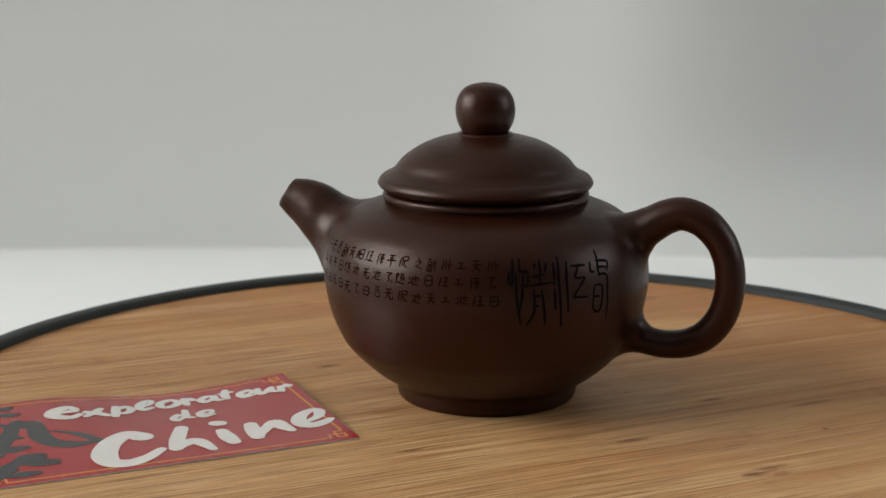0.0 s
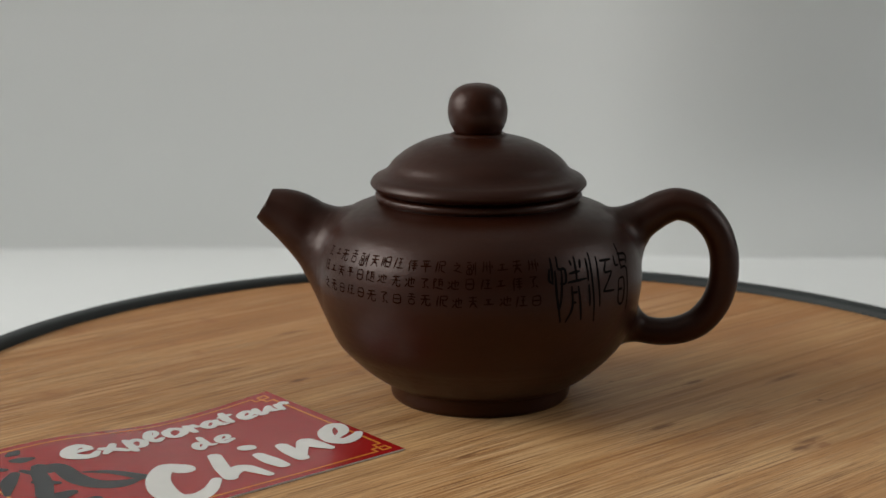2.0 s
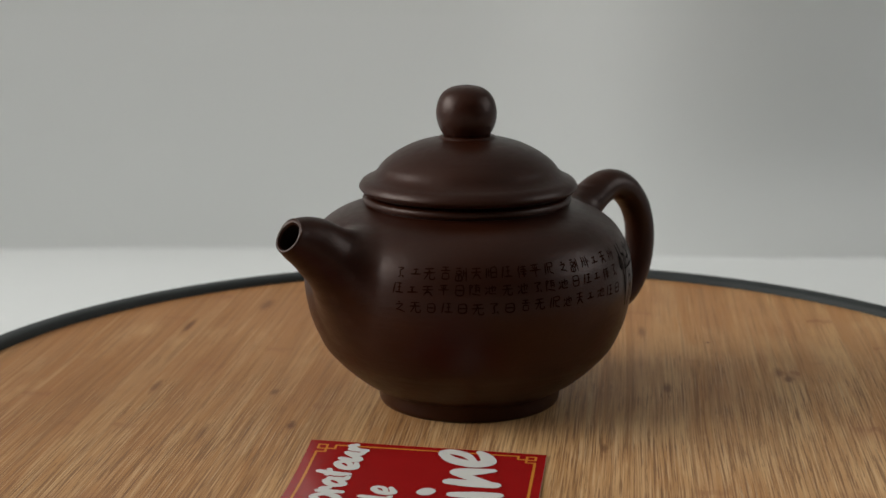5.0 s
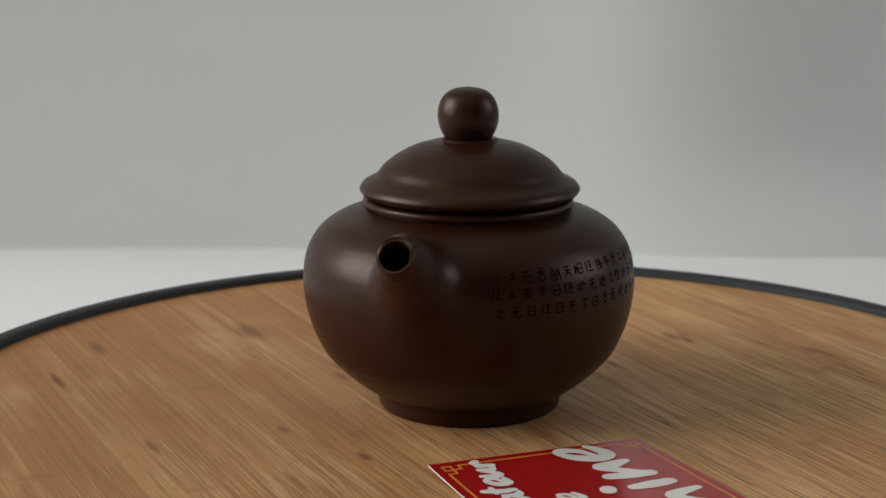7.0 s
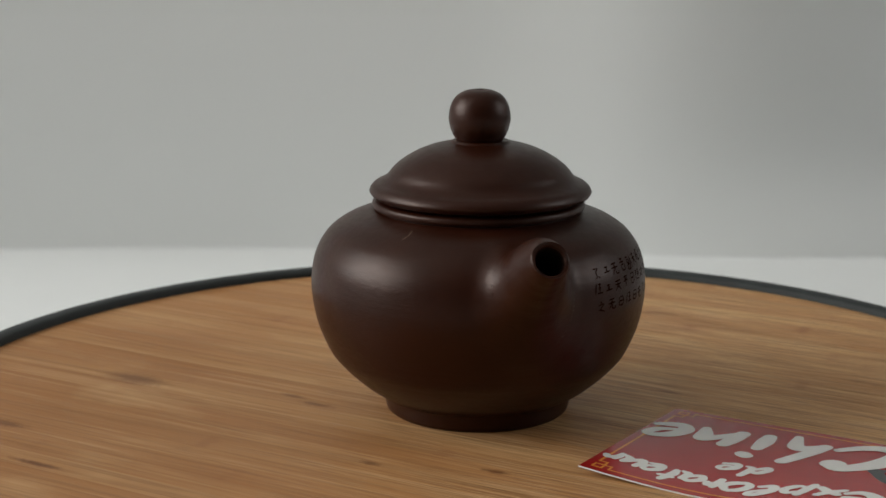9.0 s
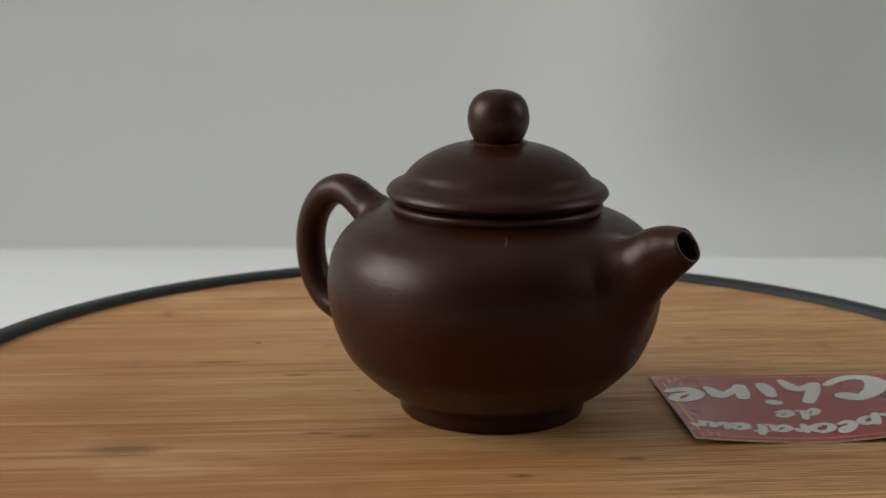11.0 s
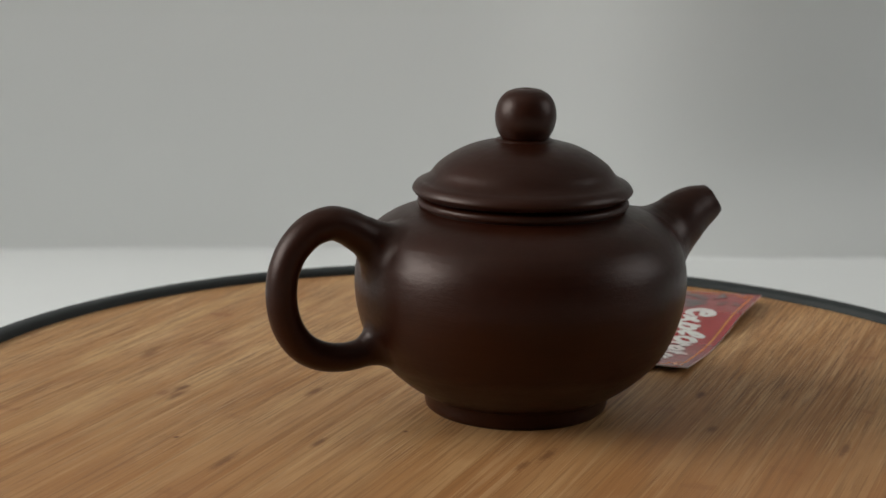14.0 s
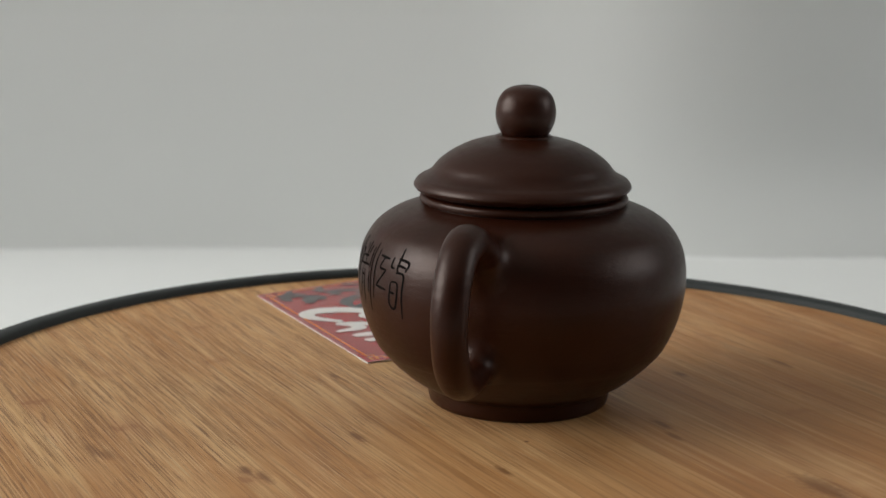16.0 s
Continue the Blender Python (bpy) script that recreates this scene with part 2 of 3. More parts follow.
def build_room():
    # unseen shell around the table; its dark walls keep the pot's reflections dark
    t = 0.12
    setting("floor", block(bmesh.new(), X0 - t, X1 + t, Y0 - t, Y1 + t, Z0 - t, Z0), FLOOR, "dark brown floor of the room", "floor")
    setting("ceiling", block(bmesh.new(), X0 - t, X1 + t, Y0 - t, Y1 + t, Z1, Z1 + t), CEILING, "unseen ceiling, added in white to bounce light down", "ceiling")
    setting("wall_north", block(bmesh.new(), X0 - t, X1 + t, Y1, Y1 + t, Z0, Z1), WALL, "grey painted wall behind the backdrop", "wall")
    setting("wall_south", block(bmesh.new(), X0 - t, X1 + t, Y0 - t, Y0, Z0, Z1), WALL, "grey painted wall of the room", "wall")
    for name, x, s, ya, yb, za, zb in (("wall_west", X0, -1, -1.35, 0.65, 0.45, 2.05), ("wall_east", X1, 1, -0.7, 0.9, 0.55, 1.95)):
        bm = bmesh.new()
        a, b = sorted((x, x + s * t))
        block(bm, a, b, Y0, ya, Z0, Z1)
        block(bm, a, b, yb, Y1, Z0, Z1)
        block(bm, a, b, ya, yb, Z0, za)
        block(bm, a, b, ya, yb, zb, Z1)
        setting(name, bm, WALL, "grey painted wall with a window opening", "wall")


def build_table():
    """White table top with rounded edges on four legs; the turntable stands on it."""
    table = thing("table", pose(0, 0, Z0), "plain white table with a smooth matt top", "table")
    top = -0.0306 - Z0
    bm = block(bmesh.new(), -0.75, 0.85, -0.62, 0.50, top - 0.03, top)
    bmesh.ops.bevel(bm, geom=bm.edges[:], offset=0.004, segments=3, profile=0.5, affect="EDGES")
    part("tabletop", bm, TABLE, table)
    for x in (-0.70, 0.80):
        for y in (-0.57, 0.45):
            bm = block(bmesh.new(), x - 0.025, x + 0.025, y - 0.025, y + 0.025, 0, top - 0.03)
            bmesh.ops.bevel(bm, geom=bm.edges[:], offset=0.003, segments=2, profile=0.5, affect="EDGES")
            part("leg", bm, TABLE, table)


def build_backdrop():
    """A white paper sheet: it lies on the table under the turntable, bends up behind it and hangs in shallow waves."""
    r = 0.002
    prof = [(-0.55 - 0.322 + 0.04 * k, 0.0) for k in range(21)]
    prof += [(-r + r * math.sin(math.pi / 2 * k / 8), r - r * math.cos(math.pi / 2 * k / 8)) for k in range(9)]
    prof += [(0.0, r + 1.2 * (k / 40) ** 1.6) for k in range(1, 41)]
    bm = bmesh.new()
    nx = 120
    rows = []
    for dy, dz in prof:
        row = []
        for i in range(nx + 1):
            x = -0.72 + 1.5 * i / nx
            y = 0.322 + 0.03 * min(x, 0.0) - 0.0825 * (x + math.sqrt(x * x + 0.0025)) + 0.002
            low = min(1.0, dz / 0.06)
            y += 2.9 * max(0.0, x - 0.045) ** 2 * (0.45 + 0.55 * low * low * (3 - 2 * low))
            y -= 0.35 * max(0.0, -0.07 - x) ** 2 * math.exp(-max(0.0, -0.3 - x) * 6)
            y += 0.0010 * math.sin(x * 31 + 0.6) * dz
            row.append(bm.verts.new((x, min(y, 0.49) + dy, -0.0300 + dz)))
        rows.append(row)
    for a, b in zip(rows, rows[1:]):
        for i in range(nx):
            bm.faces.new((a[i], a[i + 1], b[i + 1], b[i]))
    ob = new("backdrop", mesh_of("backdrop", bm, SHEET))
    solid = ob.modifiers.new("thickness", "SOLIDIFY")
    solid.thickness, solid.offset = 0.0005, -1.0
    return tagged(ob, label="plain white paper backdrop sheet on the table, bent up behind", category="backdrop", kind="structure")


build_room()
build_table()
build_backdrop()

# ---------- the turntable ----------


def build_turntable():
    t = thing("turntable", pose(0, 0, -0.03), "round bamboo turntable with a raised black rim on white paper", "turntable")
    r = 0.1466
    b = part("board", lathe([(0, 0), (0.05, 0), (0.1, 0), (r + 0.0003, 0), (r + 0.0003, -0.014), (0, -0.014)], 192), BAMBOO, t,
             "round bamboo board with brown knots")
    part("rim", lathe([(r, -0.0145), (r, 0.0008), (r + 0.0003, 0.0016), (r + 0.0010, 0.0021), (r + 0.0030, 0.0022), (r + 0.0058, 0.0020),
                       (r + 0.0067, 0.0011), (r + 0.0072, 0.0000), (r + 0.0072, -0.016), (r + 0.0062, -0.0175), (r, -0.0175), (r, -0.0145)], 256), RUBBER, b,
         "matt black rim")
    part("base", lathe([(0, 0.0148), (0.09, 0.0148), (0.09, 0.0010), (0.088, 0.0), (0, 0.0)], 96), BASE, t, "dark round base")
    return b


board = build_turntable()

# ---------- the teapot ----------
HANDLE = -0.1                  # degrees by which the handle stands off the spout's line
BODY = [(0.0237, 0.0042), (0.0252, 0.0049), (0.0281, 0.0067), (0.0315, 0.0095), (0.0345, 0.0125), (0.0370, 0.0157), (0.0397, 0.0219),
        (0.0411, 0.0280), (0.0414, 0.0337), (0.0404, 0.0397), (0.0377, 0.0446), (0.0339, 0.0477), (0.0294, 0.0497), (0.0256, 0.0508)]


def lean(v):
    """The hand-built pot stands a little out of true."""
    return Vector((v.x + 0.0121 * v.z, v.y - 0.0048 * v.z, v.z))


BODY_CURVE = [(p.x, p.y) for p in smooth_curve([(r, z, 0) for r, z in BODY], 8)]
BODY_Z = [z for r, z in BODY_CURVE]
BODY_R = [r for r, z in BODY_CURVE]


def on_body(angle, z, out=0.0):
    """A place on the pot's wall: degrees from the spout, height, distance off the wall."""
    r = float(np.interp(z, BODY_Z, BODY_R)) + out
    return lean(Vector((r * math.cos(radians(angle)), r * math.sin(radians(angle)), z)))


def tube_rings(path, sides, n, spin=0.0, side=Vector((0, 1, 0))):
    """Rings along a path of (x, z, radius in the plane, radius across)."""
    pts = smooth_curve([(x, z, 0) for x, z, a, b in path], n)
    rad = smooth_curve([(a, b, 0) for x, z, a, b in path], n)
    rings = []
    for i, p in enumerate(pts):
        d = (pts[min(i + 1, len(pts) - 1)] - pts[max(i - 1, 0)]).normalized()
        up = Vector((-d.y, 0, d.x))
        c = Vector((p.x, 0, p.y))
        about = Matrix.Rotation(radians(spin), 3, "Z")
        rings.append([about @ (c + up * rad[i].x * math.cos(2 * math.pi * k / sides) + side * rad[i].y * math.sin(2 * math.pi * k / sides))
                      for k in range(sides)])
    return rings


def body_distance(p):
    """Distance of points off the pot's wall, before it leans."""
    z = np.clip(p[:, 2], BODY_Z[0], BODY_Z[-1])
    slope = np.interp(z, BODY_Z, np.gradient(np.array(BODY_R), np.array(BODY_Z)))
    return (np.hypot(p[:, 0], p[:, 1]) - np.interp(z, BODY_Z, BODY_R)) / np.sqrt(1 + slope ** 2)


def tube_distance(p, axis):
    """Distance of points off a tube given by its axis: rows of x, y, z, radius."""
    best = np.full(len(p), 1.0)
    for a, b in zip(axis[:-1], axis[1:]):
        d = b[:3] - a[:3]
        u = np.clip((p - a[:3]) @ d / (d @ d), 0, 1)
        best = np.minimum(best, np.linalg.norm(p - a[:3] - u[:, None] * d, axis=1) - (a[3] + u * (b[3] - a[3])))
    return best


def settle(bm, axis, soft, other):
    """Move the vertices near a joint onto the rounded join of wall and tube."""
    def join(p):
        a, b = body_distance(p), tube_distance(p, axis)
        h = np.clip(0.5 + 0.5 * (b - a) / soft, 0, 1)
        return b * (1 - h) + a * h - soft * h * (1 - h)

    p = np.array([v.co[:] for v in bm.verts])
    off = np.abs(body_distance(p) if other == "body" else tube_distance(p, axis))
    near = off < soft
    near &= (p[:, 2] > BODY_Z[0] + 0.002) & ((p[:, 2] < BODY_Z[-1] - 0.001) | (np.hypot(p[:, 0], p[:, 1]) > 0.032))
    q = p[near]
    for step in range(5):
        f = join(q)
        g = np.stack([(join(q + e) - f) / 2e-5 for e in np.eye(3) * 2e-5], 1)
        q = q - 0.9 * (f / np.maximum((g * g).sum(1), 0.2))[:, None] * g
    full = np.clip((soft - off[near]) / (0.55 * soft), 0, 1)
    full = (full * full * (3 - 2 * full))[:, None]
    p[near] = p[near] * (1 - full) + q * full
    for v, c in zip(bm.verts, p):
        v.co = c
    return bm


def leaned(bm):
    for v in bm.verts:
        v.co = lean(v.co)
    return bm


def tube_axis(path, spin=0.0):
    turn = Matrix.Rotation(radians(spin), 3, "Z")
    rows = smooth_curve([(x, z, (a + b) / 2) for x, z, a, b in path], 3)
    return np.array([[*(turn @ Vector((r.x, 0, r.y))), r.z] for r in rows])


def stroke(bm, points, width, out=0.00007):
    """A cut line on the pot's wall through (degrees from the spout, height in mm), with tapering ends."""
    pts = smooth_curve([(a, z, 0) for a, z in points], 6) if len(points) > 2 else \
        [Vector((points[0][0] + (points[1][0] - points[0][0]) * k / 8, points[0][1] + (points[1][1] - points[0][1]) * k / 8, 0)) for k in range(9)]
    rows = []
    n = len(pts) - 1
    for i, p in enumerate(pts):
        d = pts[min(i + 1, n)] - pts[max(i - 1, 0)]
        d = Vector((d.x * 0.70, d.y)).normalized()
        w = width * (0.45 + 0.55 * math.sin(math.pi * min(1.0, 0.12 + 0.8 * i / n)))
        rows.append([bm.verts.new(on_body(p.x - s * d.y * w / 0.70, (p.y + s * d.x * w) / 1000, out)) for s in (-0.5, 0, 0.5)])
    for a, b in zip(rows, rows[1:]):
        for k in (0, 1):
            f = bm.faces.new((a[k], b[k], b[k + 1], a[k + 1]))
            f.normal_update()
            if f.normal.x * a[k].co.x + f.normal.y * a[k].co.y < 0:
                f.normal_flip()


def linked(bm):
    """Join the cuts of one sign by a fine hair of the tool between each and the nearest of those before it."""
    bm.verts.index_update()
    seen, islands = set(), []
    for start in bm.verts:
        if start in seen:
            continue
        heap, island = [start], []
        seen.add(start)
        while heap:
            v = heap.pop()
            island.append(v)
            for e in v.link_edges:
                w = e.other_vert(v)
                if w not in seen:
                    seen.add(w)
                    heap.append(w)
        islands.append(island)
    known = islands[0]
    for island in islands[1:]:
        gap, a, b = min((((v.co - w.co).length, v, w) for v in known for w in island), key=lambda q: q[0])
        near = min((e.other_vert(b) for e in b.link_edges), key=lambda v: (v.co - a.co).length)
        f = bm.faces.new((a, b, near))
        f.normal_update()
        if f.normal.x * a.co.x + f.normal.y * a.co.y < 0:
            f.normal_flip()
        known = known + island
    return bm


GLYPHS = (
    [[(115.9, 43.1), (115.5, 37.1)], [(114.8, 40.6), (114.3, 38.2), (115.8, 37.1)], [(118.3, 43.2), (118.2, 40.5), (120.6, 40.2), (120.4, 37.2), (118.3, 37.1)],
     [(116.8, 40.2), (116.8, 34.2), (118.2, 27.7)], [(119.3, 40.1), (118.5, 34.2), (117.6, 30.7)], [(123.3, 42.1), (123.5, 40.8)],
     [(125.4, 42.8), (124.8, 37.2)], [(127.7, 42.0), (126.8, 40.0)], [(122.0, 39.1), (126.8, 39.4)], [(121.1, 37.1), (129.2, 37.5)],
     [(122.6, 36.2), (122.6, 31.0), (120.1, 27.6)], [(125.3, 36.0), (126.5, 27.5)], [(122.6, 34.6), (124.9, 34.6)], [(122.3, 32.2), (124.2, 32.2)]],
    [[(130.3, 42.0), (129.7, 36.8)], [(129.8, 36.0), (130.0, 30.8)], [(132.2, 43.1), (131.5, 37.1), (132.3, 26.6)], [(135.2, 42.0), (134.4, 37.0), (134.7, 30.0)]],
    [[(136.4, 40.8), (142.5, 40.6)], [(139.5, 40.5), (137.9, 38.1), (141.8, 37.9)], [(141.8, 37.9), (139.0, 35.6)], [(139.0, 35.6), (136.4, 33.5)], [(136.4, 33.5), (142.5, 33.2)]],
    [[(148.5, 43.6), (148.4, 41.4), (147.7, 38.9), (148.8, 37.8)], [(144.8, 41.2), (144.4, 39.1), (146.2, 38.8)], [(147.4, 41.2), (152.7, 40.6), (151.8, 38.5)],
     [(147.3, 39.8), (151.7, 39.4)], [(147.3, 37.9), (151.2, 37.6), (151.2, 33.6), (151.2, 27.1)],
     [(145.2, 35.4), (144.8, 30.2), (147.8, 29.5), (148.8, 35.1), (145.4, 35.6)], [(145.0, 33.0), (147.5, 32.9)]])


# small cut signs, each in a square from -1 to 1
SMALL_CUTS = {
    "a": [[(-0.8, 0.8), (0.8, 0.9)], [(0, 1), (0, 0.2)], [(-0.9, 0.2), (0.9, 0.3)], [(0, 0.2), (-0.7, -0.9)], [(0, 0.1), (0.8, -0.9)], [(-0.5, -0.3), (0.5, -0.2)]],
    "b": [[(-0.9, 0.8), (-0.9, 0), (-1, -0.8)], [(-0.5, 0.8), (-0.5, -0.6)], [(-0.1, 0.9), (-0.1, -0.9)], [(-0.1, 0.8), (0.9, 0.9), (0.9, -0.8)], [(-0.1, 0.1), (0.9, 0.1)], [(-0.1, -0.7), (0.9, -0.7)]],
    "c": [[(-0.6, 0.9), (-0.8, 0), (-1, -0.9)], [(-0.1, 0.8), (0.7, 0.8)], [(0.3, 0.8), (0.2, -0.7)], [(-0.1, 0.1), (0.6, 0.2)], [(-0.5, -0.7), (1, -0.7)]],
    "d": [[(-0.5, 1), (-0.9, 0.1)], [(-0.7, 0.4), (-0.7, -1)], [(-0.3, 0.8), (0.9, 0.9)], [(0.3, 1), (0.3, -0.9)], [(-0.3, 0.4), (0.8, 0.4)], [(-0.4, 0), (1, 0.1)], [(-0.1, -0.4), (0.8, -0.4)]],
    "e": [[(-0.7, 0.8), (0.7, 0.9)], [(-0.4, 0.6), (-0.2, 0.2)], [(0.4, 0.6), (0.2, 0.2)], [(-1, 0), (1, 0.1)], [(0, 0.8), (0, -1)]],
    "f": [[(-0.7, 0.9), (-0.9, 0), (-1, -0.9)], [(-0.3, 0.9), (0.8, 0.9), (0.7, 0.3), (-0.3, 0.3)], [(-0.3, 0.9), (-0.4, -0.8)], [(0.1, 0.3), (0.1, -0.6)], [(0.1, -0.6), (0.9, -0.9)]],
    "g": [[(-0.2, 0.9), (0, 0.6)], [(-0.7, 0.3), (0.5, 0.4), (-0.5, -0.6)], [(-0.7, -0.5), (0, -0.6), (0.9, -0.9)]],
    "h": [[(-0.8, 0.9), (0.1, 0.9)], [(-0.7, 0.5), (0, 0.5), (0, 0.1), (-0.7, 0.1), (-0.7, 0.5)], [(-0.8, -0.2), (0.1, -0.2), (0.1, -0.9), (-0.8, -0.9), (-0.8, -0.2)], [(-0.35, -0.2), (-0.35, -0.9)], [(0.5, 0.7), (0.5, -0.3)], [(0.9, 1), (0.9, -1)]],
    "i": [[(-0.7, 0.8), (-0.7, 0), (-0.9, -0.8)], [(-0.1, 0.7), (-0.1, -0.7)], [(0.5, 0.9), (0.5, -1)], [(0.9, 0.3), (0.9, -0.2)]],
    "j": [[(-0.5, 0.4), (0.4, 0.5)], [(-0.9, -0.4), (0.9, -0.3)], [(0, 0.5), (0, -0.4)]],
    "k": [[(-0.8, 0.7), (0.8, 0.8)], [(-1, 0.1), (1, 0.2)], [(0, 0.8), (-0.2, 0), (-0.8, -0.9)], [(0.1, 0.1), (0.2, -0.8), (0.9, -0.8), (0.9, -0.4)]],
    "l": [[(-0.9, 0.5), (-0.6, 0.2)], [(-1, -0.8), (-0.5, -0.2)], [(-0.2, 0.7), (-0.2, -0.6), (0.9, -0.7)], [(-0.4, 0.2), (0.8, 0.5), (0.7, -0.2)], [(0.3, 0.9), (0.3, -0.4)]],
    "m": [[(-0.6, 0.8), (0.6, 0.8), (0, 0.3), (0.1, -0.6), (-0.3, -0.8)], [(0.5, -0.5), (0.8, -0.9)]],
    "n": [[(-0.8, 0.9), (-0.8, -0.9)], [(-0.8, 0.9), (-0.4, 0.7), (-0.7, 0.2)], [(0, 0.8), (0.9, 0.8)], [(0.4, 1), (0.1, 0.3)], [(0.2, 0.4), (0.8, 0.4), (0.8, -0.4)], [(0.2, 0.4), (0.2, -0.4)], [(0.2, 0), (0.8, 0)], [(-0.5, -0.6), (0, -0.7), (1, -0.9)]],
    "o": [[(-0.6, 0.7), (0.6, 0.7), (0.6, -0.7), (-0.6, -0.7), (-0.6, 0.7)], [(-0.6, 0), (0.6, 0)]],
    "p": [[(-0.6, 0.9), (0.5, 0.9)], [(0, 0.9), (0, 0.3)], [(-0.8, 0.4), (0.8, 0.4)], [(-0.5, 0), (0.5, 0)], [(-0.5, 0), (-0.5, -0.8), (0.5, -0.8), (0.5, 0)]],
}
SMALL_LINES = ("mjkphabcdefghijai", "cjaeonlklmnlocjdm", "gkocokmopkflajlco")


def build_teapot():
    pot = thing("teapot", pose(*POT, 0.0003, 0, 0, SPOUT), "dark brown unglazed clay teapot with engraved writing, lid on", "teapot")
    foot = [(0, 0.0010), (0.0195, 0.0010), (0.0205, -0.0003), (0.0222, -0.0003), (0.0228, 0.0002), (0.0231, 0.0013), (0.0232, 0.0028), (0.0235, 0.0039)]
    neck = [(0.0253, 0.0508), (0.0253, 0.0510), (0.0259, 0.05115), (0.0262, 0.0517), (0.0262, 0.0524), (0.0259, 0.0529), (0.0248, 0.0531), (0.02, 0.0531), (0, 0.0531)]
    wall = lathe(foot + BODY_CURVE + neck, 288)
    # spout
    path = [(0.0542, 0.0490, 0.0045, 0.0044), (0.0523, 0.0482, 0.0054, 0.0048), (0.0495, 0.0470, 0.0064, 0.0056), (0.0465, 0.0453, 0.0072, 0.0066),
            (0.0433, 0.0427, 0.0077, 0.0075), (0.0399, 0.0395, 0.0084, 0.0086), (0.0360, 0.0358, 0.0091, 0.0097), (0.0310, 0.0312, 0.0098, 0.0108)]
    outer = tube_rings(path, 64, 8)
    spout_axis = tube_axis(path)
    settle(wall, spout_axis, 0.0055, "tube")
    lip = Vector((0.0542, 0, 0.0490))
    nose = Vector((0.84, 0, 0.54)).normalized()
    up = Vector((-0.54, 0, 0.84)).normalized()

    def mouth(r, deep):
        return [lip + nose * deep + up * r * math.cos(2 * math.pi * k / 64) + Vector((0, r, 0)) * math.sin(2 * math.pi * k / 64) for k in range(64)]

    ring0 = outer[0]
    c0 = sum(ring0, Vector()) / 64
    flip = -1 if (ring0[0] - c0).dot(up) < 0 else 1
    if flip < 0:
        up = -up
    part("spout", leaned(settle(loft([mouth(0.0033, -0.0002), mouth(0.0036, 0.0004), mouth(0.0041, 0.0004), *outer]), spout_axis, 0.0055, "body")), CLAY, pot)
    bore = loft([mouth(0.0033, -0.0002), mouth(0.0032, -0.003), mouth(0.0030, -0.012), mouth(0.0002, -0.012)])
    part("spout_bore", leaned(bore), BORE_SHADE, pot, "opening of the spout, coloured dark for the shade inside")
    # handle
    path = [(-0.0320, 0.0385, 0.0055, 0.0058), (-0.0370, 0.0424, 0.0052, 0.0057), (-0.0404, 0.0450, 0.0048, 0.0054), (-0.0436, 0.0472, 0.0045, 0.0051), (-0.0466, 0.0489, 0.0043, 0.0049),
            (-0.0506, 0.0499, 0.0041, 0.0047), (-0.0556, 0.0483, 0.0040, 0.0045), (-0.0596, 0.0443, 0.0038, 0.0044), (-0.0617, 0.0398, 0.0037, 0.0043), (-0.0625, 0.0350, 0.0037, 0.0043),
            (-0.0621, 0.0296, 0.0037, 0.0042), (-0.0603, 0.0243, 0.0037, 0.0042), (-0.0567, 0.0198, 0.0037, 0.0041), (-0.0520, 0.0174, 0.0036, 0.0040), (-0.0470, 0.0167, 0.0035, 0.0039),
            (-0.0428, 0.0171, 0.0035, 0.0039), (-0.0385, 0.0183, 0.0036, 0.0040), (-0.0330, 0.0200, 0.0037, 0.0041)]
    path = [(x, z - 0.0002 * min(1.0, max(0.0, (-x - 0.036) / 0.008)), a, b) for x, z, a, b in path]
    handle_axis = tube_axis(path, HANDLE)
    settle(wall, handle_axis, 0.0048, "tube")
    part("handle", leaned(settle(loft(tube_rings(path, 56, 10, HANDLE)), handle_axis, 0.0048, "body")), CLAY, pot)
    part("body", leaned(wall), CLAY, pot)
    # lid and knob
    rim = [(0.0, 0.0534), (0.022, 0.0534), (0.0252, 0.0535), (0.0264, 0.0540)]
    dome = smooth_curve([(0.0268, 0.0543, 0), (0.02735, 0.0553, 0), (0.0264, 0.0568, 0), (0.0245, 0.0578, 0), (0.0230, 0.0589, 0), (0.0212, 0.0611, 0), (0.0180, 0.0635, 0),
                         (0.0140, 0.0655, 0), (0.0100, 0.0667, 0), (0.0074, 0.0672, 0)], 6)
    seat = [(0.0071, 0.0674), (0.0069, 0.06765), (0.0065, 0.0678), (0.0060, 0.0678), (0, 0.0680)]
    off = Vector((-0.00005, 0.00045, 0))   # the loose lid sits a little off centre
    lid = part("lid", lathe(rim + [(p.x, p.y) for p in dome] + seat, 256, lambda v: lean(v) + off), CLAY, pot, "domed clay lid with a rolled edge")
    ball = smooth_curve([(0.0058, 0.0679, 0), (0.0065, 0.0691, 0), (0.0072, 0.0708, 0), (0.00755, 0.0729, 0), (0.0074, 0.0749, 0), (0.0068, 0.0769, 0), (0.0055, 0.0787, 0),
                         (0.0035, 0.0798, 0), (0.0013, 0.0802, 0)], 6)
    part("knob", lathe([(0, 0.0678)] + [(p.x, p.y) for p in ball] + [(0.0010, 0.0800), (0.0009, 0.0780), (0, 0.0780)], 128, lambda v: lean(v) + 0.3 * off), CLAY, lid, "round clay knob with a small vent hole")
    # large engraved characters
    for g in GLYPHS:
        bm = bmesh.new()
        for s in g:
            stroke(bm, s, 0.66)
        part("engraved_character", bm, INK, pot, "large engraved character")
    # three lines of small cut writing
    rng = random.Random(4)
